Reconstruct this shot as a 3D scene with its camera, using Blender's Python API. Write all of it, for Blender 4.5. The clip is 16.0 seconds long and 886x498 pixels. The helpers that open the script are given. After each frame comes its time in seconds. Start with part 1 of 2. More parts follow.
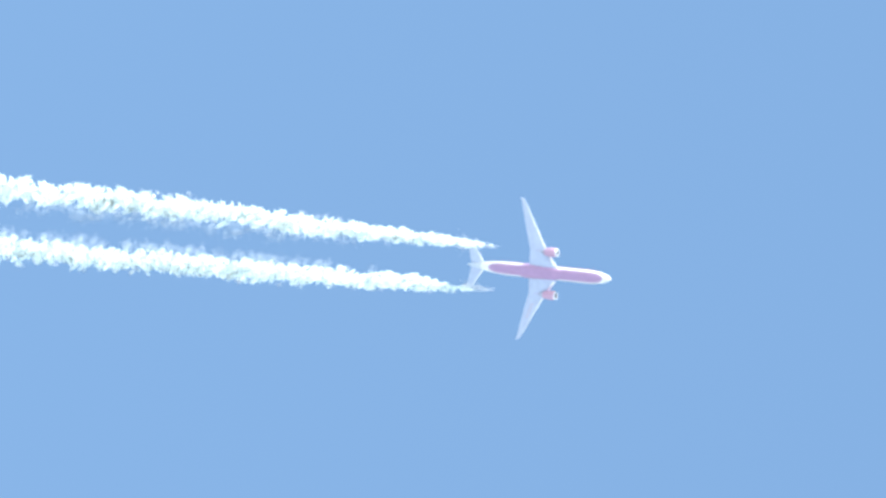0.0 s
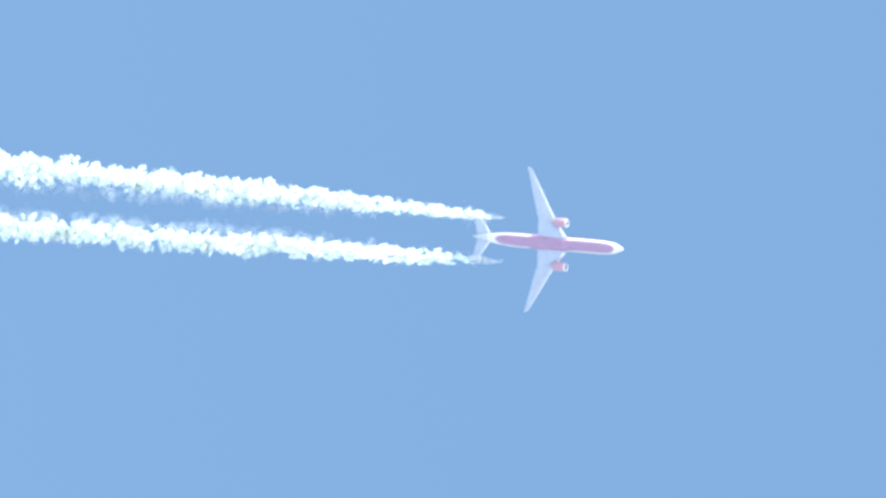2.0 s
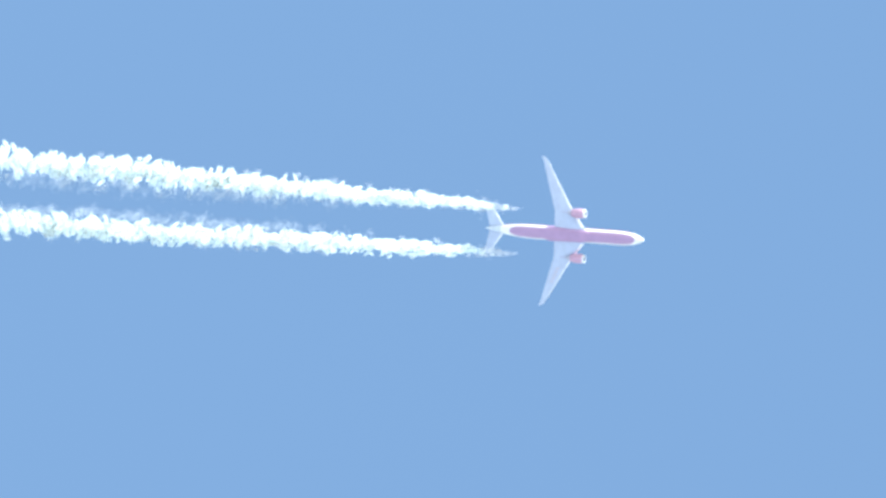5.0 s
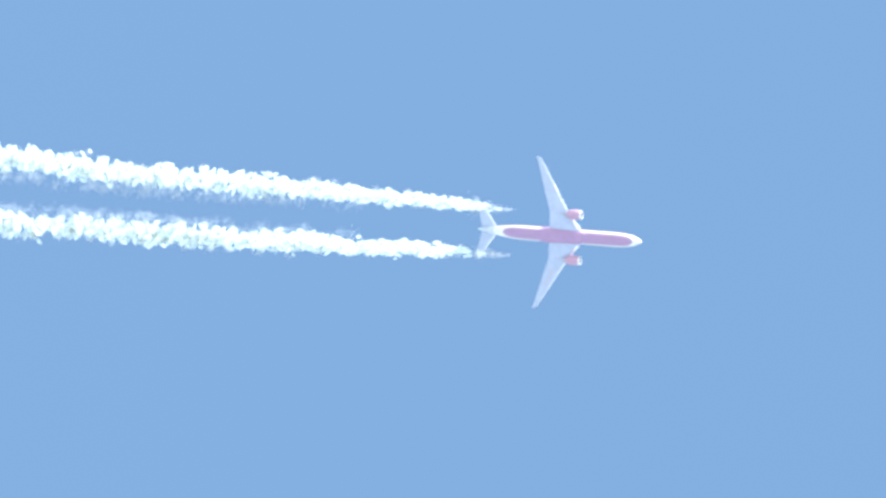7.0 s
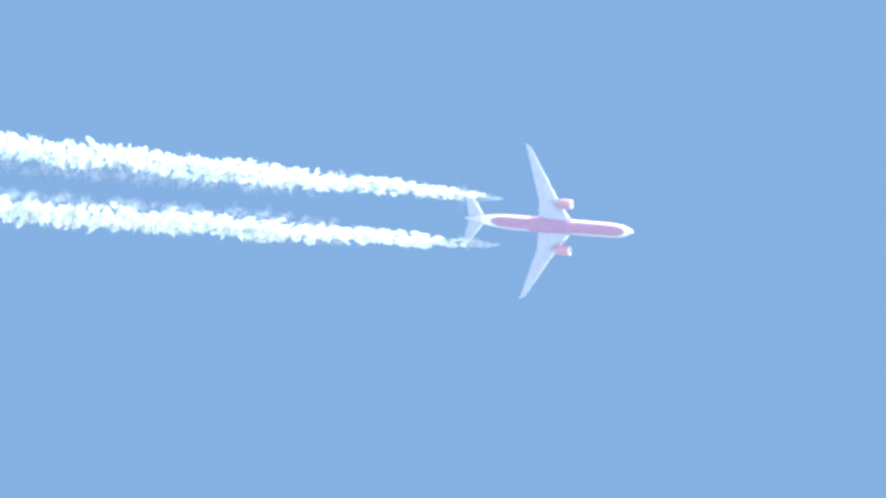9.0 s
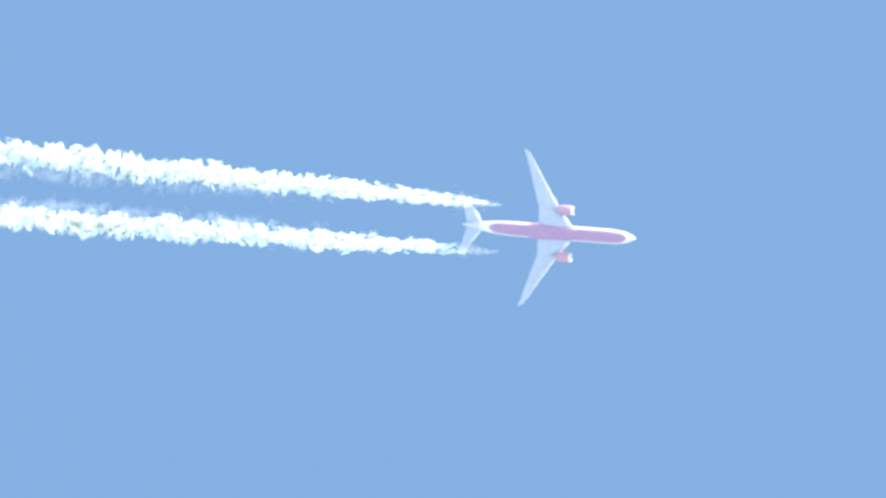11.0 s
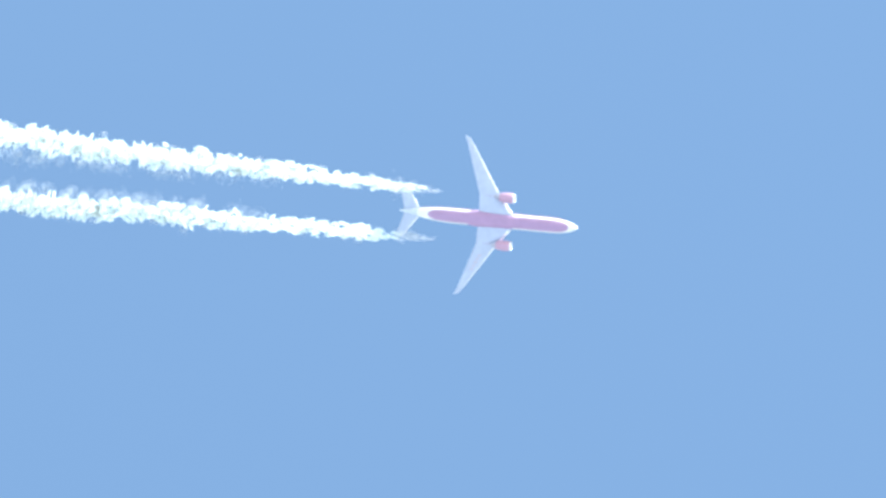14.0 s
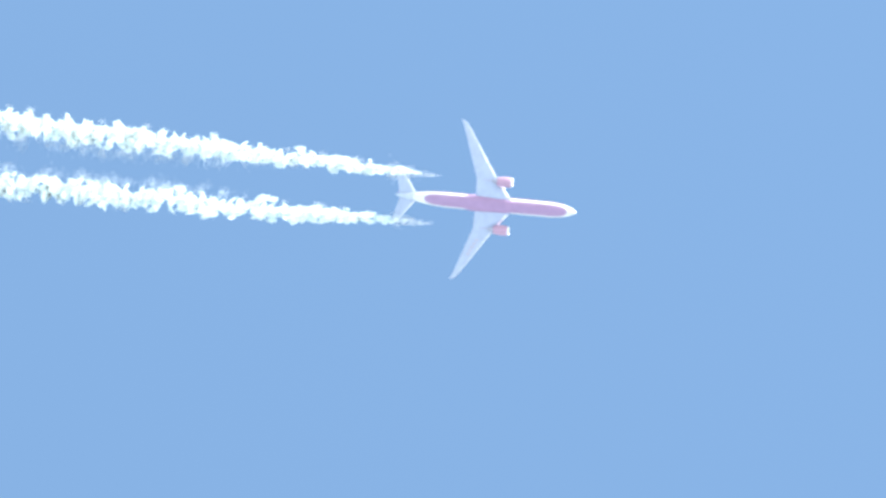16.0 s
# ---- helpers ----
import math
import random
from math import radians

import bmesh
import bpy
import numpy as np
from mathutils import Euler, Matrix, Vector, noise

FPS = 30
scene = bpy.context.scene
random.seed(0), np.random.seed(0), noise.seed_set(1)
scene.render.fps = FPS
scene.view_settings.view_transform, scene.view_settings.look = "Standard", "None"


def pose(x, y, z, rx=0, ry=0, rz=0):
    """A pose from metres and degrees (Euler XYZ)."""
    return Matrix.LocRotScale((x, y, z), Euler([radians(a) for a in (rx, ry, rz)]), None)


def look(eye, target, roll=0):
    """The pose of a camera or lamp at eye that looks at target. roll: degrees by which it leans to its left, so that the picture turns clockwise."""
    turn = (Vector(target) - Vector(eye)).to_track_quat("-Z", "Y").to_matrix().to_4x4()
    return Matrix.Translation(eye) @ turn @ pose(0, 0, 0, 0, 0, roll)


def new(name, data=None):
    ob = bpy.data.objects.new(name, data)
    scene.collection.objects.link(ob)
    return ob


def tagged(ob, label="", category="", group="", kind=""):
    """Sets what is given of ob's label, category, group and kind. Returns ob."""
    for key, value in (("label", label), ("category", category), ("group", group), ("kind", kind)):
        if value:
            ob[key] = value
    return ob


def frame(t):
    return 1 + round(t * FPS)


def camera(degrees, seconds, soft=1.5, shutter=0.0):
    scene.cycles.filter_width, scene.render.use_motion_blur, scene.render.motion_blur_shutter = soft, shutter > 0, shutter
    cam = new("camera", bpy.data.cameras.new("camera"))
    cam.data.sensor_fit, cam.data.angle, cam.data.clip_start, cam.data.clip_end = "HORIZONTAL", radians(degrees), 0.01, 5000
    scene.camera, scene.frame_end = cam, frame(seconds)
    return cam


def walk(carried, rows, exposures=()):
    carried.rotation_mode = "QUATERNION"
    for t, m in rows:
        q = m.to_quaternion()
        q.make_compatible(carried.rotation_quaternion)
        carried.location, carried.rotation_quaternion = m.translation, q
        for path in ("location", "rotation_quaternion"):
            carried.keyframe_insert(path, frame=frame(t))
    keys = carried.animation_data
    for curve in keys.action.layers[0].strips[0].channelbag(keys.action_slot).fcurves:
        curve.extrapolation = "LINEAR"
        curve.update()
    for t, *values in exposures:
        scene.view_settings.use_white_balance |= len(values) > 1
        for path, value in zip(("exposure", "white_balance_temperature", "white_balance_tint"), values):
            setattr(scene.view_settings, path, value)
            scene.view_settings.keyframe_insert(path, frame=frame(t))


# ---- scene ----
# A twin-engined airliner crosses high over open country; the camera follows it from the ground, at long focal length.
# Flight runs along +X, its starboard side is -Y. Distances are from the camera's foot.
FLIGHT_START, FLIGHT_SIDE, FLIGHT_HEIGHT, FLIGHT_SPEED, FLIGHT_PITCH = -2179.0, 580.4, 4000.0, 102.33, 2.57
EYE = (0.0, 0.0, 1.6)
cam = camera(4.969, 16.0, soft=3.0)
AIM = [
    (0.0, 174.0621, -29.3708, -2.4918),
    (0.2, 173.9257, -29.1867, -2.5207),
    (0.3, 173.9301, -29.0839, -2.5369),
    (0.5, 173.9362, -28.9259, -2.5633),
    (0.7, 173.7280, -28.6793, -2.4227),
    (0.8, 173.6403, -28.5964, -2.3478),
    (1.0, 173.5489, -28.2804, -2.2177),
    (1.2, 173.4852, -28.0294, -2.0857),
    (1.3, 173.4188, -27.8993, -2.0203),
    (1.5, 173.3649, -27.6828, -1.8847),
    (1.7, 173.4075, -27.4301, -1.8269),
    (1.8, 173.4256, -27.2976, -1.7988),
    (2.0, 173.3234, -27.0491, -1.7400),
    (2.2, 173.2373, -26.9696, -1.6670),
    (2.3, 173.2126, -26.8862, -1.6364),
    (2.5, 173.2733, -26.5751, -1.5951),
    (2.7, 172.9500, -26.2433, -1.4533),
    (2.8, 172.8431, -26.0268, -1.3900),
    (3.0, 172.8206, -25.6803, -1.2536),
    (3.2, 172.8325, -25.3652, -1.3186),
    (3.3, 172.8236, -25.2587, -1.3440),
    (3.5, 172.8516, -25.0759, -1.3907),
    (3.7, 172.9383, -24.8882, -1.3781),
    (4.2, 172.9181, -24.3629, -1.4390),
    (4.7, 172.8973, -23.8321, -1.5003),
    (5.3, 172.8714, -23.1877, -1.5743),
    (5.8, 172.8490, -22.6448, -1.6364),
    (6.0, 172.7769, -22.2766, -1.7757),
    (6.2, 172.8527, -22.0699, -1.8541),
    (6.3, 172.9211, -21.9595, -1.8943),
    (6.5, 172.9385, -21.6002, -1.9922),
    (6.7, 172.8743, -21.4409, -1.9398),
    (6.8, 172.7313, -21.3650, -1.9123),
    (7.0, 172.8161, -20.9712, -1.8924),
    (7.2, 172.7492, -20.7171, -1.8956),
    (7.3, 172.7273, -20.5760, -1.8991),
    (7.5, 172.7727, -20.3328, -1.9016),
    (7.7, 172.8199, -20.1895, -2.0289),
    (7.8, 172.8209, -20.0105, -2.1066),
    (8.0, 172.8417, -19.7409, -2.2500),
    (8.2, 172.7922, -19.5106, -2.3122),
    (8.3, 172.8565, -19.4083, -2.3421),
    (8.5, 172.9547, -18.9664, -2.4327),
    (8.7, 172.8538, -18.7305, -2.4797),
    (8.8, 172.7512, -18.5962, -2.5050),
    (9.0, 172.7562, -18.3711, -2.5510),
    (9.2, 172.7551, -18.1839, -2.6003),
    (9.3, 172.7144, -18.0317, -2.6324),
    (9.5, 172.7489, -17.8180, -2.6853),
    (9.7, 172.8578, -17.6446, -2.8752),
    (10.2, 172.7710, -16.9010, -2.8511),
    (10.7, 172.6857, -16.1528, -2.8284),
    (11.3, 172.5855, -15.2492, -2.8029),
    (11.8, 172.5038, -14.4915, -2.7832),
    (12.0, 172.5566, -14.2501, -2.9735),
    (12.2, 172.5941, -13.9948, -3.1604),
    (12.3, 172.6119, -13.8562, -3.2551),
    (12.5, 172.5977, -13.6916, -3.4293),
    (12.7, 172.6335, -13.5680, -3.5948),
    (12.8, 172.6852, -13.4488, -3.6854),
    (13.0, 172.7589, -13.1077, -3.8793),
    (13.2, 172.7623, -12.7723, -4.0810),
    (13.3, 172.7681, -12.6238, -4.1793),
    (13.5, 172.7789, -12.2663, -4.3834),
    (13.7, 172.7134, -11.8871, -4.4041),
    (13.8, 172.6383, -11.7554, -4.4069),
    (14.0, 172.5482, -11.4090, -4.4236),
    (14.2, 172.5520, -11.2627, -4.3568),
    (14.3, 172.5481, -11.2149, -4.3200),
    (14.5, 172.5262, -10.8438, -4.2830),
    (15.0, 172.2359, -10.0239, -4.5386),
    (15.2, 172.2137, -9.7348, -4.6365),
    (15.3, 172.1899, -9.5340, -4.6930),
    (15.5, 172.2072, -9.2260, -4.7934),
    (15.7, 172.2806, -8.9418, -4.7378),
    (15.8, 172.2812, -8.7854, -4.7119),
    (16.0, 172.2114, -8.5830, -4.6453),
]
LIGHT = [(0.0, 2.06, 5870), (3.0, 2.02, 5860), (6.0, 2.03, 5870), (9.0, 2.08, 5875), (13.0, 2.09, 5900), (16.0, 2.12, 5950)]
walk(cam, [(t, pose(*EYE, rx, ry, rz)) for t, rx, ry, rz in AIM], exposures=[(t, stops, kelvin, 4) for t, stops, kelvin in LIGHT])


def flight(t):
    """The airliner's pose at t seconds: level flight on a straight line."""
    return pose(FLIGHT_START + FLIGHT_SPEED * t, FLIGHT_SIDE, FLIGHT_HEIGHT + EYE[2], 0, -FLIGHT_PITCH, 0)


# ---- light: clear day, sun on the airliner's starboard side, ahead of it ----
SUN_DIR = Vector((0.72, -0.63, 0.50)).normalized()
world = bpy.data.worlds.new("clear_sky")
scene.world = world
world.use_nodes = True
sky = world.node_tree.nodes.new("ShaderNodeTexSky")
sky.sky_type, sky.sun_disc = "NISHITA", False
sky.sun_elevation, sky.sun_rotation = math.asin(SUN_DIR.z), math.atan2(SUN_DIR.x, SUN_DIR.y)
sky.altitude, sky.air_density, sky.dust_density, sky.ozone_density = 200, 1.45, 0.55, 1.0
background = world.node_tree.nodes["Background"]
background.inputs["Strength"].default_value = 0.08
world.node_tree.links.new(sky.outputs["Color"], background.inputs["Color"])

sun_data = bpy.data.lights.new("sun", "SUN")
sun_data.energy, sun_data.angle, sun_data.color = 3.3, radians(0.53), (1.0, 0.95, 0.88)
sun = new("sun", sun_data)
sun.matrix_world = look(SUN_DIR * 6000, (0, 0, 0))


# ---- materials ----
def material(name, colour, rough=0.4, metal=0.0, grain=0.06, size=3.0, bump=0.02, fine=0.12, coat=0.0):
    """A surface with broad stains and fine grain; lengths in metres."""
    m = bpy.data.materials.new(name)
    m.use_nodes = True
    nt = m.node_tree
    b = nt.nodes["Principled BSDF"]
    b.inputs["Metallic"].default_value = metal
    b.inputs["Coat Weight"].default_value = coat
    tc = nt.nodes.new("ShaderNodeTexCoord")
    big, small = nt.nodes.new("ShaderNodeTexNoise"), nt.nodes.new("ShaderNodeTexNoise")
    for n, s in ((big, size), (small, fine)):
        n.inputs["Scale"].default_value = 1.0 / s
        n.inputs["Detail"].default_value = 5.0
        nt.links.new(tc.outputs["Object"], n.inputs["Vector"])
    both = nt.nodes.new("ShaderNodeMath")
    both.operation = "MULTIPLY_ADD"
    both.inputs[1].default_value = 0.35
    nt.links.new(small.outputs["Fac"], both.inputs[0])
    nt.links.new(big.outputs["Fac"], both.inputs[2])
    ramp = nt.nodes.new("ShaderNodeValToRGB")
    ramp.color_ramp.elements[0].position, ramp.color_ramp.elements[1].position = 0.35, 0.95
    ramp.color_ramp.elements[0].color = (*[c * (1 - 2 * grain) for c in colour], 1)
    ramp.color_ramp.elements[1].color = (*[min(1.0, c * (1 + grain)) for c in colour], 1)
    nt.links.new(both.outputs[0], ramp.inputs["Fac"])
    nt.links.new(ramp.outputs["Color"], b.inputs["Base Color"])
    rr = nt.nodes.new("ShaderNodeMapRange")
    rr.inputs["To Min"].default_value, rr.inputs["To Max"].default_value = max(0.03, rough - 0.1), min(1.0, rough + 0.1)
    nt.links.new(big.outputs["Fac"], rr.inputs["Value"])
    nt.links.new(rr.outputs["Result"], b.inputs["Roughness"])
    if bump:
        bp = nt.nodes.new("ShaderNodeBump")
        bp.inputs["Strength"].default_value, bp.inputs["Distance"].default_value = 0.3, bump
        nt.links.new(small.outputs["Fac"], bp.inputs["Height"])
        nt.links.new(bp.outputs["Normal"], b.inputs["Normal"])
    return m


WHITE = material("white_aircraft_paint", (0.78, 0.78, 0.78), 0.35, grain=0.05, size=4.0, coat=0.3)
# pale grey, its blue cast painted in for the veil of haze
HAZED_GREY = material("hazed_grey_wing_paint", (0.445, 0.51, 0.665), 0.45, grain=0.07, size=2.5)
# mauve stands for shade under the wing and the engine's pink reflection
PYLON = material("shaded_pylon_paint", (0.42, 0.42, 0.57), 0.5, grain=0.08, size=0.8)
TAIL_GREY = material("pale_grey_tail_paint", (0.55, 0.61, 0.71), 0.45, grain=0.07, size=1.5)
# red belly paint with the air's bluish haze mixed into its colour
HAZED_ROSE = material("hazed_belly_paint", (0.395, 0.265, 0.44), 0.55, grain=0.05, size=3.0)
# red of cowlings and fin, paled and blued in place of distant haze
HAZED_RED = material("hazed_red_paint", (0.49, 0.32, 0.45), 0.55, grain=0.06, size=1.5)
METAL = material("polished_aluminium", (0.84, 0.86, 0.90), 0.3, metal=0.7, grain=0.03, size=1.0)
DARK = material("dark_fan_titanium", (0.16, 0.18, 0.22), 0.45, metal=0.5, grain=0.1, size=0.6)
DUCT = material("grey_intake_lining", (0.24, 0.27, 0.33), 0.5, grain=0.08, size=0.6)
# stained metal; the blue in its colour is painted shade
EXHAUST = material("stained_nozzle_in_shade", (0.45, 0.47, 0.58), 0.5, metal=0.2, grain=0.15, size=0.5)
STRIPE_RED = material("dark_red_stripe_paint", (0.34, 0.06, 0.08), 0.45, grain=0.06, size=2.0)
FADED_RED = material("faded_red_marking", (0.49, 0.46, 0.55), 0.5, grain=0.08, size=1.0)
# never in view; paleness chosen to bounce sunlight onto the airliner's underside
GROUND = material("pale_bounce_ground", (0.49, 0.50, 0.51), 0.95, grain=0.2, size=900.0, bump=0.0, fine=60.0)


def vapour_material(name, density, colour, grain, tear):
    """Ice vapour: white and thick at a piece's core, thinning to nothing at its rim (the mesh's own "thick" values).
    grain: size of its wisps along and across in metres; tear: how much they break up the rim."""
    m = bpy.data.materials.new(name)
    m.use_nodes = True
    nt = m.node_tree
    nt.nodes.remove(nt.nodes["Principled BSDF"])
    tc, own, n = nt.nodes.new("ShaderNodeTexCoord"), nt.nodes.new("ShaderNodeObjectInfo"), nt.nodes.new("ShaderNodeTexNoise")
    n.noise_dimensions = "4D"
    n.inputs["Scale"].default_value, n.inputs["Detail"].default_value, n.inputs["Roughness"].default_value = 1.0, 4.0, 0.55
    seed = nt.nodes.new("ShaderNodeMath")  # each piece is torn in its own way
    seed.operation = "MULTIPLY"
    seed.inputs[1].default_value = 60.0
    nt.links.new(own.outputs["Random"], seed.inputs[0])
    nt.links.new(seed.outputs["Value"], n.inputs["W"])
    fit = nt.nodes.new("ShaderNodeMapping")
    fit.inputs["Scale"].default_value = (1 / grain[0], 1 / grain[1], 1 / grain[0])
    nt.links.new(tc.outputs["Object"], fit.inputs["Vector"])
    nt.links.new(fit.outputs["Vector"], n.inputs["Vector"])
    ramp = nt.nodes.new("ShaderNodeValToRGB")
    ramp.color_ramp.elements[0].position, ramp.color_ramp.elements[1].position = 0.3, 0.7
    ramp.color_ramp.elements[0].color, ramp.color_ramp.elements[1].color = (*[c * 0.94 for c in colour], 1), (*colour, 1)
    nt.links.new(n.outputs["Fac"], ramp.inputs["Fac"])
    d, tr, mix = nt.nodes.new("ShaderNodeBsdfDiffuse"), nt.nodes.new("ShaderNodeBsdfTranslucent"), nt.nodes.new("ShaderNodeMixShader")
    mix.inputs["Fac"].default_value = 0.5
    for shader in (d, tr):
        nt.links.new(ramp.outputs["Color"], shader.inputs["Color"])
    nt.links.new(d.outputs[0], mix.inputs[1])
    nt.links.new(tr.outputs[0], mix.inputs[2])
    thick, break_up, even = nt.nodes.new("ShaderNodeAttribute"), nt.nodes.new("ShaderNodeMath"), nt.nodes.new("ShaderNodeMapRange")
    thick.attribute_name = "thick"
    break_up.operation = "MULTIPLY_ADD"
    break_up.inputs[1].default_value = tear
    nt.links.new(n.outputs["Fac"], break_up.inputs[0])
    nt.links.new(thick.outputs["Fac"], break_up.inputs[2])
    even.interpolation_type = "SMOOTHSTEP"
    even.inputs["From Min"].default_value, even.inputs["From Max"].default_value = tear * 0.6, 0.75 + tear * 0.5
    even.inputs["To Min"].default_value, even.inputs["To Max"].default_value = 0.0, density
    nt.links.new(break_up.outputs["Value"], even.inputs["Value"])
    clear, veil = nt.nodes.new("ShaderNodeBsdfTransparent"), nt.nodes.new("ShaderNodeMixShader")
    nt.links.new(even.outputs["Result"], veil.inputs["Fac"])
    nt.links.new(clear.outputs[0], veil.inputs[1])
    nt.links.new(mix.outputs[0], veil.inputs[2])
    nt.links.new(veil.outputs[0], nt.nodes["Material Output"].inputs["Surface"])
    return m


VAPOUR = vapour_material("white_ice_vapour", 0.85, (0.88, 0.945, 0.93), (1.3, 2.0), 0.75)
OLD_VAPOUR = vapour_material("spread_ice_vapour", 0.72, (0.86, 0.935, 0.92), (1.2, 2.2), 1.1)


def strand_material(name, colour):
    """Fine threads of ice vapour that light passes through."""
    m = bpy.data.materials.new(name)
    m.use_nodes = True
    nt = m.node_tree
    nt.nodes.remove(nt.nodes["Principled BSDF"])
    tint = nt.nodes.new("ShaderNodeValToRGB")  # no two wisps alike
    tint.color_ramp.elements[0].color, tint.color_ramp.elements[1].color = (*[c * 0.9 for c in colour], 1), (*colour, 1)
    nt.links.new(nt.nodes.new("ShaderNodeNewGeometry").outputs["Random Per Island"], tint.inputs["Fac"])
    d, tr, mix = nt.nodes.new("ShaderNodeBsdfDiffuse"), nt.nodes.new("ShaderNodeBsdfTranslucent"), nt.nodes.new("ShaderNodeMixShader")
    mix.inputs["Fac"].default_value = 0.5
    for k, shader in enumerate((d, tr)):
        nt.links.new(tint.outputs["Color"], shader.inputs["Color"])
        nt.links.new(shader.outputs[0], mix.inputs[1 + k])
    nt.links.new(mix.outputs[0], nt.nodes["Material Output"].inputs["Surface"])
    return m


STRAND = strand_material("ice_vapour_strand", (0.78, 0.82, 0.87))


# ---- mesh helpers ----
def part(name, bm, mat, parent, label="", smooth=True):
    """Links a bmesh as one mesh object under a thing or part."""
    bmesh.ops.recalc_face_normals(bm, faces=bm.faces)
    me = bpy.data.meshes.new(name)
    bm.to_mesh(me)
    bm.free()
    me.materials.append(mat)
    for p in me.polygons:
        p.use_smooth = smooth
    ob = new(name, me)
    ob.parent = parent
    return tagged(ob, label)


def loft(bm, rings, closed=True, cap=True):
    """Skins a row of rings of points, each with the same number of points."""
    vs = [[bm.verts.new(p) for p in ring] for ring in rings]
    n = len(vs[0])
    for a, b in zip(vs, vs[1:]):
        for i in range(n if closed else n - 1):
            j = (i + 1) % n
            bm.faces.new((a[i], a[j], b[j], b[i]))
    if cap and closed:
        bm.faces.new(vs[0])
        bm.faces.new(vs[-1])
    return vs


def smoothstep(a, b, x):
    k = min(1.0, max(0.0, (x - a) / (b - a)))
    return k * k * (3 - 2 * k)


NOSE = 37.0  # the nose lies 37 m ahead of the airliner's origin; X below counts from the nose

# station behind the nose, half width, top, bottom
BODY = [(0.0, 0.06, -0.84, -0.98), (0.25, 0.42, -0.45, -1.36), (0.8, 0.86, -0.05, -1.76), (1.8, 1.38, 0.5, -2.2), (3.2, 1.92, 1.25, -2.58),
        (5.0, 2.46, 2.1, -2.86), (7.2, 2.82, 2.72, -3.02), (9.5, 3.04, 3.02, -3.1), (12.0, 3.1, 3.1, -3.1), (49.0, 3.1, 3.1, -3.1),
        (53.0, 3.04, 3.1, -2.92), (56.5, 2.88, 3.1, -2.52), (60.0, 2.55, 3.06, -1.9), (63.5, 2.06, 2.95, -1.12), (66.5, 1.52, 2.75, -0.42),
        (69.2, 0.98, 2.42, 0.18), (71.4, 0.58, 2.0, 0.62), (72.6, 0.3, 1.6, 0.82), (73.1, 0.1, 1.25, 0.98)]


def body_at(s):
    """Half width, top and bottom of the fuselage s metres behind the nose."""
    for a, b in zip(BODY, BODY[1:]):
        if a[0] <= s <= b[0]:
            k = (s - a[0]) / (b[0] - a[0])
            return [a[i] + k * (b[i] - a[i]) for i in (1, 2, 3)]
    return BODY[-1][1:]


def body_point(s, angle, out=0.0):
    """A point of the skin; angle in degrees from straight down, to port positive."""
    w, top, bottom = body_at(s)
    mid, half = (top + bottom) / 2, (top - bottom) / 2
    return (NOSE - s, (w + out) * math.sin(radians(angle)), mid - (half + out) * math.cos(radians(angle)))


def fuselage(parent):
    bm = bmesh.new()
    stations = sorted({b[0] for b in BODY} | {float(s) for s in range(14, 49, 3)})
    loft(bm, [[body_point(s, a) for a in range(0, 360, 9)] for s in stations])
    body = part("fuselage", bm, WHITE, parent, "white painted tubular fuselage")
    # belly panel, red paled to rose for haze, rounded at both ends
    bm = bmesh.new()
    rings, first, last = [], 3.7, 61.2
    for i in range(91):
        s = first + (last - first) * (0.5 - 0.5 * math.cos(math.pi * i / 90))
        front, back = min(1.0, (s - first) / 3.4), min(1.0, (last - s) / 5.0)
        a = 50.0 * math.sqrt(max(0.0, 1 - (1 - front) ** 2)) * math.sqrt(max(0.0, 1 - (1 - back) ** 2)) + 0.4
        rings.append([body_point(s, a * k / 8, 0.02) for k in range(-8, 9)])
    loft(bm, rings, closed=False)
    part("belly_panel", bm, HAZED_ROSE, body, "red belly panel, paled to rose for haze")
    for side in (-1, 1):  # stripe along the line of the cabin windows
        bm = bmesh.new()
        loft(bm, [[body_point(s, side * (79 + 2.2 * k), 0.018) for k in range(8)] for s in np.linspace(5.5, 67.0, 60)], closed=False)
        part("stripe", bm, STRIPE_RED, body, "thin dark red stripe along the cabin windows")
    # bare tail cone, its edge curved forward up the sides
    bm = bmesh.new()
    columns = [(a, 65.8 - 1.6 * (1 - math.cos(radians(a)))) for a in range(0, 360, 12)]
    loft(bm, [[body_point(s + (73.05 - s) * k / 14, a, 0.02) for a, s in columns] for k in range(15)], cap=False)
    part("tail_cone", bm, TAIL_GREY, body, "pale grey tail cone")
    return body


def wing_fairing(parent):
    """The bulge under the fuselage between the wings."""
    bm = bmesh.new()
    rings = []
    for i in range(41):
        s = 24.6 + (47.2 - 24.6) * i / 40
        k = smoothstep(24.6, 29.0, s) * (1 - smoothstep(41.5, 47.2, s))
        half, depth, top = 2.15 + 1.2 * k, 3.02 + 0.72 * k, -2.2 + 1.9 * k
        ring = []
        for j in range(25):
            a = math.pi * (j / 24 - 0.5)
            x, z = math.sin(a), math.cos(a)
            x, z = math.copysign(abs(x) ** 0.8, x), abs(z) ** 0.75
            ring.append((NOSE - s, half * x, top - (depth + top) * z))
        rings.append(ring)
    loft(bm, rings)
    return part("wing_fairing", bm, HAZED_ROSE, parent, "red bulge between the wing roots, paled to rose for haze")


def upper(u, thick):
    """Height of the aerofoil's upper skin over its chord, u of the way back."""
    return thick * 5.5 * (0.2969 * math.sqrt(u) - 0.126 * u - 0.3516 * u ** 2 + 0.2843 * u ** 3 - 0.1015 * u ** 4)


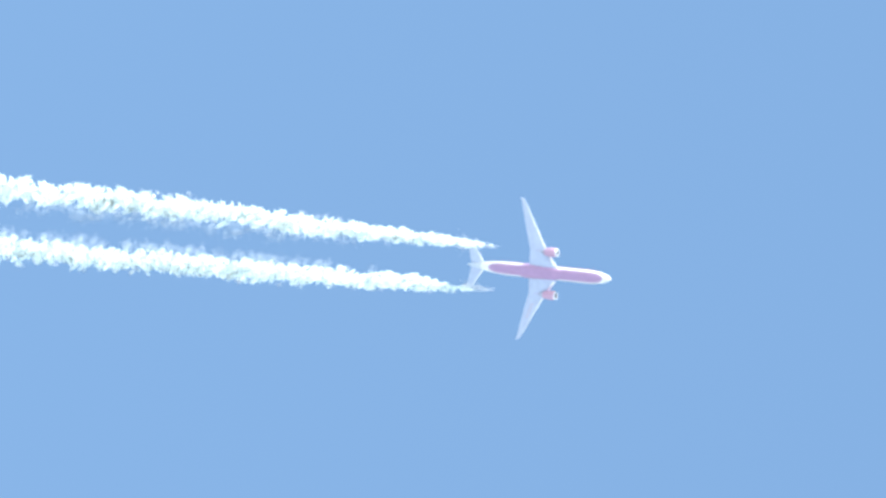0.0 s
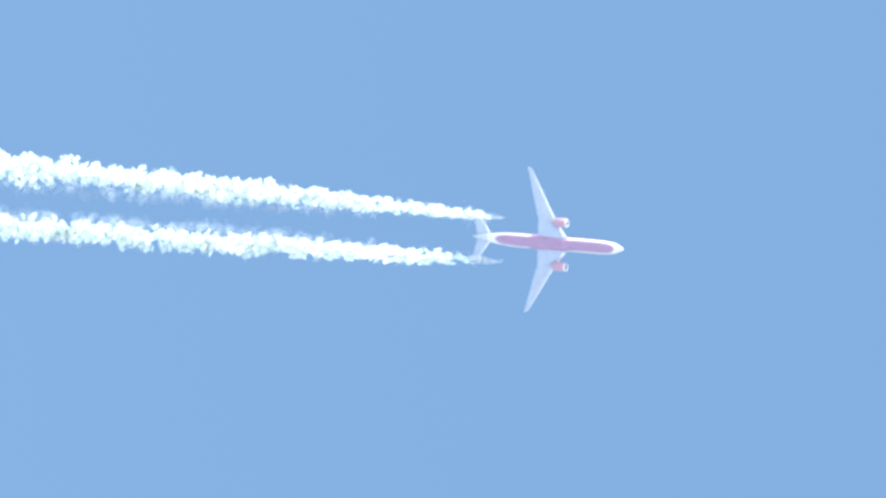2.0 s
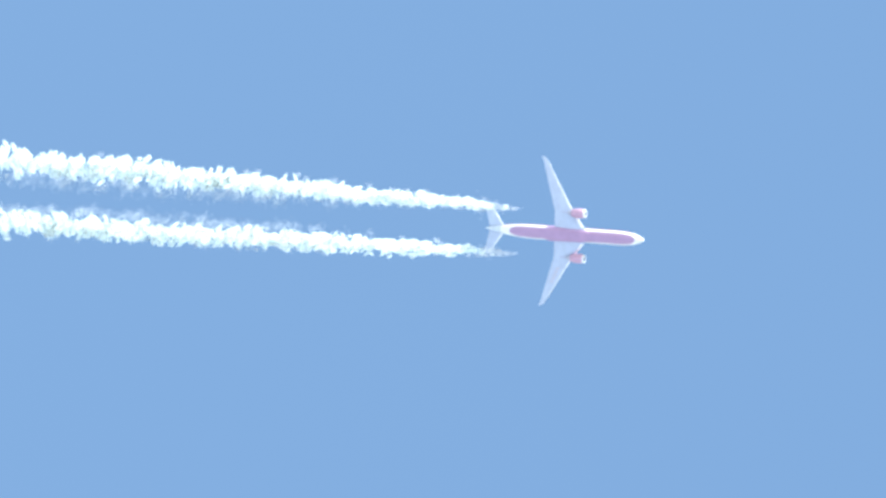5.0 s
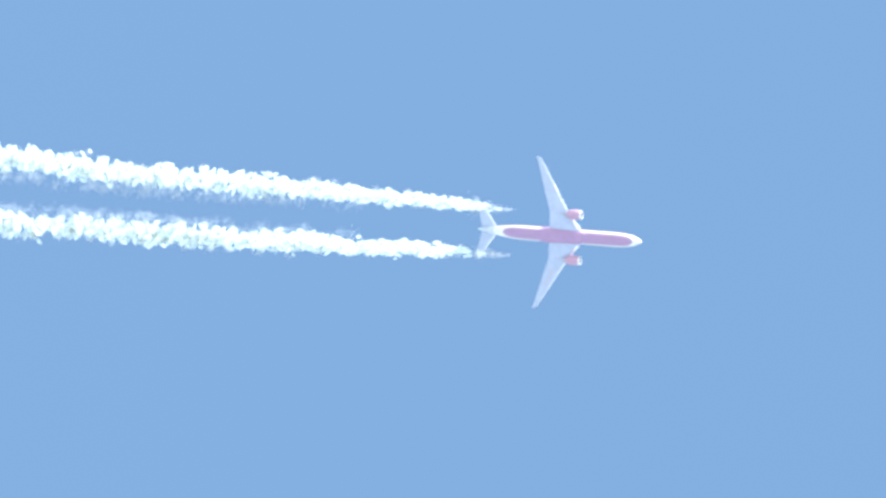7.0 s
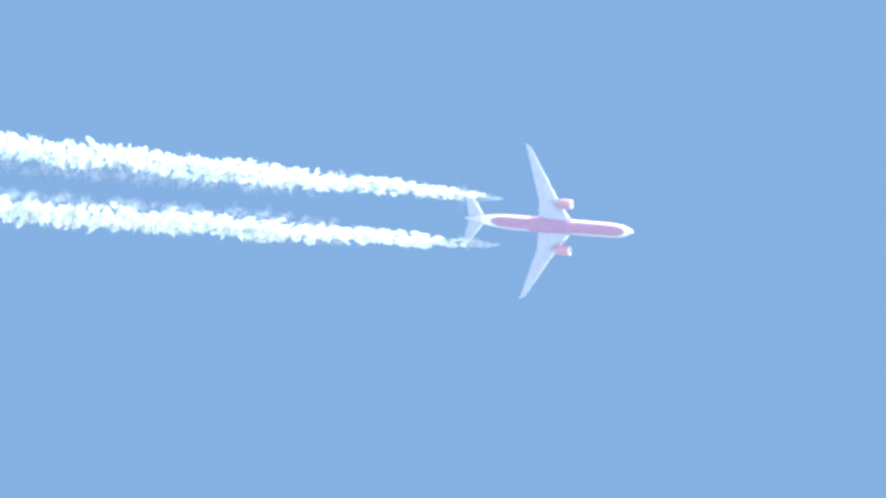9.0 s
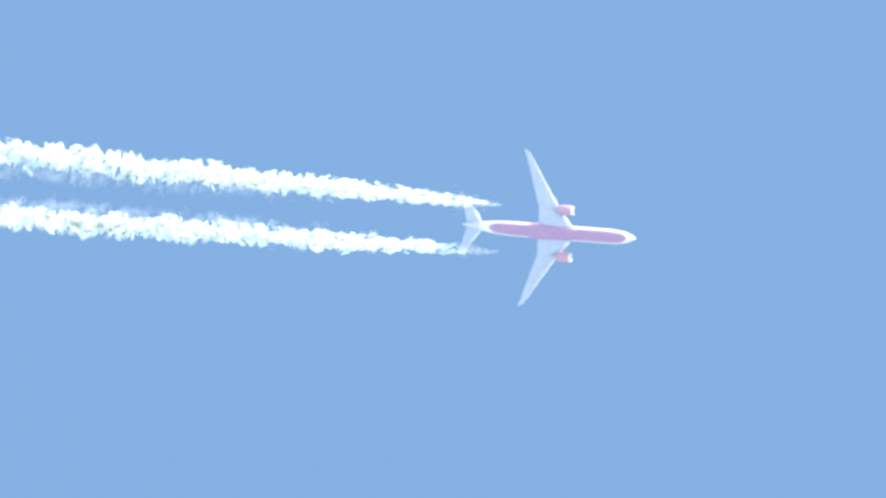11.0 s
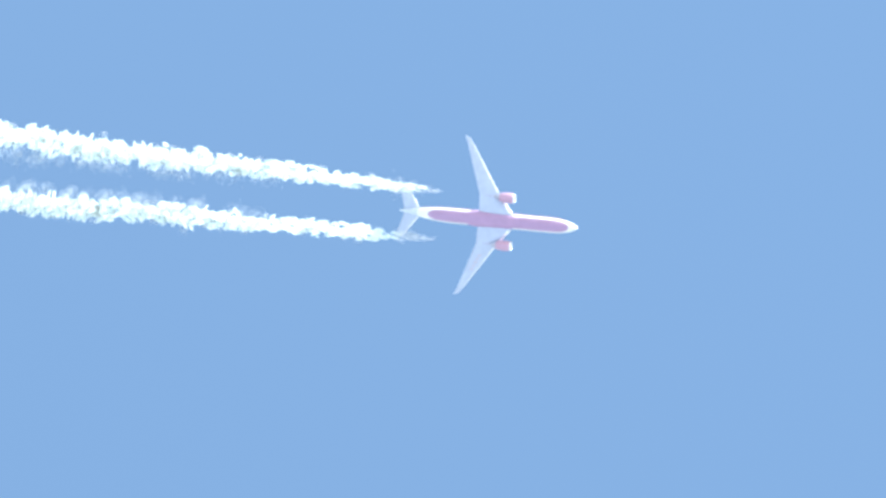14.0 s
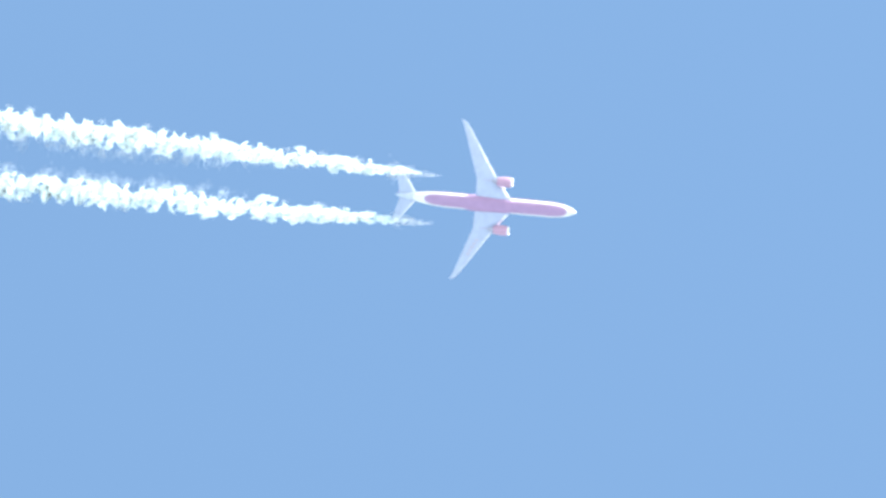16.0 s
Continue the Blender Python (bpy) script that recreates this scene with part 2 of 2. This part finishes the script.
def lower(u, thick):
    """Depth of its lower skin; the nose slopes down evenly over the first tenth."""
    return upper(max(u, 0.1), thick) * 0.82 * min(1.0, u / 0.1) ** 0.75


def section(le, te, y, z, thick, n=20):
    """An aerofoil ring from its leading to its trailing edge, X behind the nose."""
    up, low = [], []
    for i in range(n + 1):
        u = 0.5 - 0.5 * math.cos(math.pi * i / n)
        x = NOSE - (le + (te - le) * u)
        up.append((x, y, z + upper(u, thick)))
        low.append((x, y, z - lower(u, thick)))
    return up + low[-2:0:-1]


def nose_strip(le, te, y, z, thick, part_of_chord):
    """The same skin's first part, from below round to above, a little proud."""
    ring = []
    for j in range(-8, 9):
        u = (j / 8) ** 2 * part_of_chord
        ring.append((NOSE - (le + (te - le) * u) + 0.025, y, z + (upper(u, thick) + 0.015 if j > 0 else -lower(u, thick) - 0.015)))
    return ring


def wing_line(y):
    """Leading edge, trailing edge, height and thickness of the wing y metres out."""
    table = [(2.4, 26.0, 40.5, 1.75), (3.5, 26.9, 40.5, 1.6), (10.0, 32.1, 40.8, 1.0), (14.0, 34.9, 42.2, 0.8), (20.0, 38.9, 44.3, 0.55),
             (29.3, 45.2, 47.75, 0.3), (31.2, 46.5, 48.6, 0.2), (31.75, 47.2, 48.95, 0.16), (32.1, 47.95, 49.15, 0.12), (32.35, 48.85, 49.3, 0.06)]
    z = -1.9 + 0.09 * (y - 3) + 0.0042 * (y - 3) ** 2
    for a, b in zip(table, table[1:]):
        if a[0] <= y <= b[0] + 1e-6:
            k = (y - a[0]) / (b[0] - a[0])
            return [a[i] + k * (b[i] - a[i]) for i in (1, 2)] + [z, a[3] + k * (b[3] - a[3])]


WING_YS = [2.4, 3.5, 5.5, 7.5, 10, 12, 14, 17, 20, 23, 26, 29.3, 30.3, 31.2, 31.5, 31.75, 31.95, 32.1, 32.25, 32.35]


def wing(parent, side):
    bm = bmesh.new()
    loft(bm, [section(le, te, side * y, z, t) for y in WING_YS for le, te, z, t in [wing_line(y)]])
    w = part("wing", bm, HAZED_GREY, parent, "pale grey swept wing with raked tip")
    # bare metal along the leading edge, in slats parted by narrow gaps
    for y0, y1 in ((3.6, 8.3), (11.2, 15.6), (15.75, 20.2), (20.35, 24.8), (24.95, 29.2)):
        bm, rings = bmesh.new(), []
        for i in range(6):
            y = y0 + (y1 - y0) * i / 5
            le, te, z, t = wing_line(y)
            rings.append(nose_strip(le, te, side * y, z, t, 0.1 if y < 9 else 0.075))
        loft(bm, rings, closed=False)
        part("slat", bm, METAL, w, "bright metal leading-edge slat")
    # flap track fairings: slim pods under the trailing edge
    for y, length in ((6.2, 2.6), (13.0, 2.4), (17.6, 2.2), (22.0, 2.0)):
        le, te, z, t = wing_line(y)
        bm = bmesh.new()
        rings = []
        for i in range(13):
            u = i / 12
            r = 0.03 + 0.17 * math.sin(math.pi * u ** 0.8) ** 0.8
            x, zc = NOSE - (te + 0.6 - length * (1 - u)), z - 0.12 * t - 0.05 * u
            rings.append([(x, side * y + r * math.cos(a * math.pi / 5), zc + 1.2 * r * math.sin(a * math.pi / 5)) for a in range(10)])
        loft(bm, rings)
        part("flap_track_fairing", bm, HAZED_GREY, w)
    if side > 0:  # unreadable faded marking under the port wing
        for k in range(5):
            y = 14.6 + 1.5 * k
            le, te, z, t = wing_line(y)
            bm = bmesh.new()
            zz = z - t * 0.46
            c = NOSE - (le + 0.5 * (te - le))
            loft(bm, [[(c - 0.75, y, zz), (c + 0.75, y, zz), (c + 0.75, y, zz + 0.25), (c - 0.75, y, zz + 0.25)],
                      [(c - 1.1, y + 0.8, zz + 0.1), (c + 0.4, y + 0.8, zz + 0.1), (c + 0.4, y + 0.8, zz + 0.3), (c - 1.1, y + 0.8, zz + 0.3)]])
            part("marking_bar", bm, FADED_RED, w, "faded red unreadable marking", smooth=False)
    return w


ENGINE_Y, ENGINE_Z = 9.75, -2.7


def turned(bm, profile, y, z, n=32, squash=1.0):
    """A body of revolution along X. profile: stations behind the nose and radii."""
    return loft(bm, [[(NOSE - s, y + r * math.cos(2 * math.pi * i / n), z + squash * r * math.sin(2 * math.pi * i / n)) for i in range(n)] for s, r in profile], cap=False)


def engine(parent, side):
    y, z = side * ENGINE_Y, ENGINE_Z
    bm = bmesh.new()
    turned(bm, [(26.75, 1.86), (27.4, 1.98), (28.4, 2.06), (29.6, 2.04), (30.8, 1.92), (31.9, 1.72), (32.4, 1.58), (32.38, 1.5), (31.0, 1.5), (28.6, 1.55), (26.8, 1.6)], y, z)
    cowl = part("engine", bm, HAZED_RED, parent, "red turbofan engine cowling")
    bm = bmesh.new()
    turned(bm, [(26.76, 1.87), (26.4, 1.8), (26.16, 1.72), (26.06, 1.64), (26.1, 1.56), (26.32, 1.51), (26.4, 1.5)], y, z)
    part("inlet_lip", bm, METAL, cowl, "bright metal intake ring")
    bm = bmesh.new()
    turned(bm, [(26.4, 1.5), (27.0, 1.48), (27.6, 1.5), (28.3, 1.52)], y, z)
    part("intake_duct", bm, DUCT, cowl, "grey lining of the intake")
    bm = bmesh.new()
    turned(bm, [(26.9, 0.02), (27.15, 0.22), (27.6, 0.45), (27.65, 0.5)], y, z, n=20)
    part("spinner", bm, METAL, cowl)
    for k in range(22):  # fan blades
        a = 2 * math.pi * k / 22
        bm = bmesh.new()
        rings = []
        for i in range(5):
            r, tw = 0.42 + 1.1 * i / 4, 0.22 + 0.1 * i / 4
            pts = []
            for dx, da in ((-0.16, -tw / 2), (0.16, tw / 2), (0.13, tw / 2 + 0.03), (-0.19, -tw / 2 + 0.03)):
                pts.append((NOSE - 27.7 + dx, y + r * math.cos(a + da), z + r * math.sin(a + da)))
            rings.append(pts)
        loft(bm, rings)
        part("fan_blade", bm, DARK, cowl)
    bm = bmesh.new()
    turned(bm, [(28.3, 0.02), (28.31, 1.58)], y, z)
    part("fan_back", bm, DARK, cowl)
    bm = bmesh.new()
    turned(bm, [(31.2, 1.2), (32.3, 1.12), (33.3, 0.92), (34.0, 0.78), (33.98, 0.7), (33.2, 0.62), (34.2, 0.42), (35.1, 0.05)], y, z, n=24)
    part("exhaust_nozzle", bm, EXHAUST, cowl, "heat-stained metal exhaust nozzle, tinted blue for shade")
    # pylon from the cowling's crown up to the wing, run back as a painted shade streak
    bm, rings = bmesh.new(), []
    for s, lo, hi, t in ((28.4, -0.75, -0.6, 0.12), (30.0, -0.95, -0.1, 0.3), (32.0, -1.2, -0.35, 0.34), (34.0, -1.75, -0.75, 0.3), (36.5, -1.65, -1.0, 0.2), (38.6, -1.4, -1.05, 0.06)):
        rings.append([(NOSE - s, y - t, lo), (NOSE - s, y + t, lo), (NOSE - s, y + t * 0.8, hi), (NOSE - s, y - t * 0.8, hi)])
    loft(bm, rings)
    part("pylon", bm, PYLON, cowl, "pylon between engine and wing, shade painted in as mauve-grey", smooth=False)


def stabilizer(parent, side):
    bm = bmesh.new()
    rows = [(0.7, 64.1, 71.3, 0.75), (2.0, 65.1, 71.6, 0.65), (5.0, 67.35, 72.45, 0.45), (9.6, 70.75, 73.75, 0.25), (10.3, 71.4, 74.0, 0.18), (10.75, 72.3, 74.2, 0.08)]
    loft(bm, [section(le, te, side * y, 1.35 + 0.12 * y, t) for y, le, te, t in rows])
    st = part("stabilizer", bm, HAZED_GREY, parent, "pale grey swept tailplane half")
    bm, rings = bmesh.new(), []
    for i in range(6):
        y = 2.2 + 7.4 * i / 5
        le, te, t = 65.1 + (y - 2) * 0.744, 71.6 + (y - 2) * 0.283, 0.64 - (y - 2) * 0.051
        rings.append(nose_strip(le, te, side * y, 1.35 + 0.12 * y, t, 0.12))
    loft(bm, rings, closed=False)
    part("leading_edge", bm, METAL, st, "bright metal leading edge")


def fin(parent):
    bm = bmesh.new()
    rows = [(2.2, 58.6, 70.2, 1.0), (3.2, 60.4, 70.4, 0.9), (7.0, 64.3, 71.5, 0.65), (11.0, 68.4, 72.7, 0.42), (12.0, 69.5, 73.0, 0.3), (12.3, 70.2, 73.0, 0.12)]
    loft(bm, [[(x, y2, z) for x, _, y2, z in [(p[0], 0, p[2] - z0, z0) for p in section(le, te, 0, z0, t)]] for z0, le, te, t in rows])
    return part("fin", bm, HAZED_RED, parent, "red upright tail fin")


def build_airliner():
    plane = tagged(new("airliner"), "white twin-engined airliner with red belly and engines, both paled for haze", "aircraft")
    fuselage(plane)
    wing_fairing(plane)
    for side in (-1, 1):
        wing(plane, side)
        engine(plane, side)
        stabilizer(plane, side)
    fin(plane)
    return plane


# ---- unseen ground far below, beneath camera and flight, pale to reflect light upwards ----
def build_ground():
    bm = bmesh.new()
    n, size = 24, 16000.0
    vs = [[bm.verts.new((size * (2 * i / n - 1), size * (2 * j / n - 1), 0)) for j in range(n + 1)] for i in range(n + 1)]
    for i in range(n):
        for j in range(n):
            bm.faces.new((vs[i][j], vs[i + 1][j], vs[i + 1][j + 1], vs[i][j + 1]))
    g = part("ground", bm, GROUND, None, smooth=False)
    tagged(g, "flat unseen ground under the open sky, pale to bounce light up", "ground", kind="structure")


# ---- condensation trails: rigid pieces of vapour that stream back from behind the engines, spread and turn across ----
TRAIL_START, STREAM, LIFE = 57.0, 8.5, 36  # metres behind the nose; metres and steps of 1/30 s
RIB = STREAM / 2  # the exhaust rolls up in ribs, this far apart


def cloudlet_mesh(name, seed, half, mat):
    """One billowing skin round an ellipsoid of half axes half, thick at its core."""
    ball = bmesh.new()
    bmesh.ops.create_icosphere(ball, subdivisions=4, radius=1.0)
    off, thick = Vector((seed * 7.3, seed * 3.1, seed * 5.7)), []
    for v in ball.verts:
        thick.append(max(0.0, 1 - v.co.x ** 2 - v.co.y ** 2))
        q = Vector((v.co.x * half[0], v.co.y * half[1], v.co.z * half[2]))
        d = 1.0 + 0.6 * noise.noise(q * 0.45 + off) + 0.45 * noise.noise(q * 1.1 + off) + 0.15 * noise.noise(q * 2.6 - off)
        v.co = q * max(0.35, d)
    me = bpy.data.meshes.new(name)
    ball.to_mesh(me)
    ball.free()
    me.attributes.new("thick", "FLOAT", "POINT").data.foreach_set("value", thick)
    me.materials.append(mat)
    me.polygons.foreach_set("use_smooth", [True] * len(me.polygons))
    me.update()
    return me


def strand_mesh(name, seed, half, count, length, width, lean, point=False):
    """A wisp of fine curved strands round an ellipsoid of half axes half. lean: degrees from the crosswise direction;
    point: the strands lie along the stream and crowd together towards a point ahead."""
    rnd = random.Random(seed)
    verts, faces = [], []
    for _ in range(count):
        c = Vector([rnd.gauss(0, 0.55) * h for h in half])
        way = Vector((math.sin(radians(rnd.gauss(0, lean))), 1.0, rnd.gauss(0, 0.3))).normalized()
        if point:
            k = rnd.random() ** 0.45  # 0 at the point
            c = Vector((half[0] * (1 - 2 * k), rnd.gauss(0, 0.5) * half[1] * k ** 0.8, rnd.gauss(0, 0.5) * half[2] * k ** 0.8))
            way = Vector((1.0, rnd.gauss(0, 0.06), rnd.gauss(0, 0.06))).normalized()
        arc = Vector((rnd.gauss(0, 1), rnd.gauss(0, 1), rnd.gauss(0, 1))) * 0.05
        long, w, base = rnd.uniform(*length), rnd.uniform(*width), len(verts)
        side = way.orthogonal().normalized()
        other = way.cross(side)
        for i, fat in ((-1, 0.25), (-0.3, 1.0), (0.4, 0.8), (1, 0.2)):
            p = c + way * (i * long / 2) + arc * (i * i * long)
            for j in range(3):
                q = p + (side * math.cos(2.094 * j) + other * math.sin(2.094 * j)) * w * fat
                verts.append(tuple(q))
        for i in range(3):
            for j in range(3):
                m, n = base + 3 * i + j, base + 3 * i + (j + 1) % 3
                faces.append((m, n, n + 3, m + 3))
        faces += [(base + 2, base + 1, base), (base + 9, base + 10, base + 11)]
    me = bpy.data.meshes.new(name)
    me.from_pydata(verts, [], faces)
    me.materials.append(STRAND)
    me.polygons.foreach_set("use_smooth", [True] * len(me.polygons))
    me.update()
    return me


def spread(u, side):
    """Half width of a trail u metres behind its start; the port one is torn wide early by the tailplane's wake."""
    u = max(u, 0.0)
    early = 0.8 * smoothstep(10, 26, u) * (1 - smoothstep(60, 160, u)) if side > 0 else 0.0
    return 0.25 + 1.7 * smoothstep(-2, 18, u) + early + (5.5 if side > 0 else 6.6) * (1 - math.exp(-u / (100 if side > 0 else 120)))


def middle(u, side):
    """Distance of a trail's middle line from the airliner's, to its own side."""
    if side > 0:
        return 9.8 + 0.011 * u + 0.3 * smoothstep(25, 80, u)
    return 9.8 + 0.025 * u - 0.4 * smoothstep(20, 80, u)


class Drift:
    """The way of one cloudlet: it forms near the start, streams back in its rib, spreads and turns, and forms anew."""

    def __init__(self, ob, side, seed, order, phase, span, first, reach, swing, inner):
        self.ob, self.side, self.first, self.reach, self.swing, self.inner = ob, side, first, reach, swing, inner
        self.rnd = random.Random(seed)
        self.phase, self.order, self.span = phase, order, span
        self.tilt = [self.rnd.uniform(-20, 20) for _ in range(2)]
        self.sign = self.rnd.choice((-1, 1))
        self.lots = {}

    def lot(self, life):
        """How far it strays from its rib at first, place across the trail, distance at which it forms, and the rib's own bend, lean and reach."""
        if life not in self.lots:
            r, a = self.rnd.random() ** 0.48, self.rnd.uniform(0, 2 * math.pi)
            late = (self.order * 0.618 + life * 0.377) % 1.0
            q = round((self.first[0] + (self.first[1] - self.first[0]) * late) / RIB)
            loose = 2.0 if self.inner else 0.38
            rib = random.Random(7919 * (q - 2 * (self.phase + life * self.span)) + self.side)
            u0 = RIB * q + rib.uniform(-0.8, 0.8) + self.rnd.gauss(0, loose)
            self.lots[life] = (self.rnd.uniform(-RIB, RIB) / 2, r * math.cos(a), r * math.sin(a), u0, rib.uniform(-0.2, 0.2), rib.uniform(-0.5, 0.5), rib.uniform(0.82, 1.16))
        return self.lots[life]

    def at(self, step):
        life, age = divmod(step - self.phase, self.span)
        stray, cy, cz, u0, bend, lean, wide = self.lot(life)
        u = u0 + STREAM * age
        rolled = smoothstep(20, 110, u)  # how far the even stream has gathered into ribs
        u += stray * (1 - rolled)
        h = spread(u, self.side) * self.reach
        mid = middle(u, self.side)
        across = (cy * (1 + (wide - 1) * rolled) + bend * rolled) * h
        y = self.side * mid + across
        if self.inner:  # haze hangs on the side towards the other trail
            across = -self.side * spread(u, self.side) * (0.66 + (0.7 if self.side < 0 else 0.45) * abs(cy) * min(1.0, u / 120))
            y = self.side * mid + across
        turn = self.sign * (4 + min(1.0, age / (self.span - 1)) * self.swing)
        return pose(NOSE - TRAIL_START - u - 2 * (1 + self.side) + lean * rolled * across, y, ENGINE_Z + 2.1 * cz * h, self.tilt[0], self.tilt[1], turn)

    def key(self):
        steps = {0, 480}
        for start in range(self.phase - self.span, 481, self.span):
            steps |= {start + k for k in (0, 1, self.span // 3 + 1, self.span - 1) if 0 <= start + k <= 480}
        walk(self.ob, [(s / 30, self.at(s)) for s in sorted(steps)])


drifts = []

# name, count, nearest and farthest forming distance, delay of the larger kinds, reach, swing, on the inner side, half axes, sizes
VAPOURS = [
    ("vapour_tuft", 180, 3, 13, 1.0, 0.72, 80, False, (2.0, 0.5, 0.5), (0.8, 0.9, 1.0, 1.1)),
    ("vapour_puff", 256, 6, 17, 1.5, 0.62, 74, False, (2.6, 0.9, 0.7), (0.7, 0.8, 0.9, 1.0, 1.12, 1.25, 1.4, 1.55)),
    ("vapour_curl", 240, 10, 24, 3.0, 0.82, 66, False, (1.8, 0.85, 0.7), (0.6, 0.8, 1.0, 1.2, 1.45)),
    ("vapour_core", 252, 9, 42, 0, 0.4, 50, False, (3.0, 1.3, 0.9), (0.75, 0.85, 0.95, 1.05)),
    ("vapour_billow", 216, 70, 130, 0, 0.52, 18, False, (1.5, 2.8, 1.2), (0.75, 0.85, 0.95, 1.05, 1.15, 1.25)),
    ("vapour_swell", 108, 130, 185, 0, 0.42, 14, False, (2.2, 3.7, 1.6), (0.8, 0.9, 1.0, 1.1)),
    ("vapour_fringe", 180, 12, 30, 0, 0.86, 12, None, (1.6, 0.9, 0.9), (0.7, 0.85, 1.0, 1.15)),
    ("vapour_haze", 180, 60, 120, 0, 0.9, 12, True, (2.6, 2.2, 1.6), (0.8, 0.95, 1.1, 1.25)),
]


def build_contrail(side, kinds_of):
    trail = tagged(new("contrail"), "dense white billowing condensation trail streaming behind an engine", "contrail", "contrails behind the engines")
    half, strands, back = ((11.0, 3.4, 2.4), 420, 8.5) if side < 0 else ((9.0, 2.8, 2.0), 300, 3.5)
    root = tagged(new("vapour_root", strand_mesh("root", 300 + side, half, strands, (1.0, 3.0), (0.025, 0.06), 0, True)), "thin point where the exhaust freezes", kind="stuff")
    root.parent = trail
    root.matrix_basis = pose(NOSE - TRAIL_START - back - 2 * (1 + side), side * 9.8, ENGINE_Z)
    for (name, count, near, far, later, reach, swing, inner, *_), kinds in zip(VAPOURS, kinds_of):
        for i in range(count):
            ob = new(name, kinds[i % len(kinds)])
            ob.parent = trail
            if inner is not False:
                tagged(ob, kind="stuff")
            row, kind = divmod(i, len(kinds))
            span = LIFE // 2 if name == "vapour_tuft" else LIFE
            phase = int((row + kind / len(kinds)) * span * len(kinds) / count) % span
            wait = later * kind + ((5 if side > 0 else 3) if near < 20 else 0)  # larger pieces form later
            drifts.append(Drift(ob, side, 1000 * (2 + side) + i * 7 + len(name), i, phase, span, (near + wait, far + wait), reach, swing, inner))
    return trail


build_ground()
airliner = build_airliner()
cloudlets = [[strand_mesh(name, 20 * j + k, [f * h for h in half], 46, (0.8, 2.6), (0.012, 0.032), 16) if inner is not False
              else cloudlet_mesh(name, 20 * j + k, [f * h for h in half], OLD_VAPOUR if near > 50 else VAPOUR) for k, f in enumerate(sizes)]
             for j, (name, _, near, *_, inner, half, sizes) in enumerate(VAPOURS)]
contrails = [build_contrail(side, cloudlets) for side in (-1, 1)]


def motions():
    course = [(k / 2, flight(k / 2)) for k in range(33)]
    walk(airliner, course)
    hinge = pose(NOSE - TRAIL_START, 0, ENGINE_Z)
    for trail in contrails:  # the air's drift swings the trails slowly to starboard
        walk(trail, [(t, m @ hinge @ pose(0, 0, 0, 0, 0, -0.35 + 0.048 * t) @ hinge.inverted()) for t, m in course])
    for d in drifts:
        d.key()


motions()
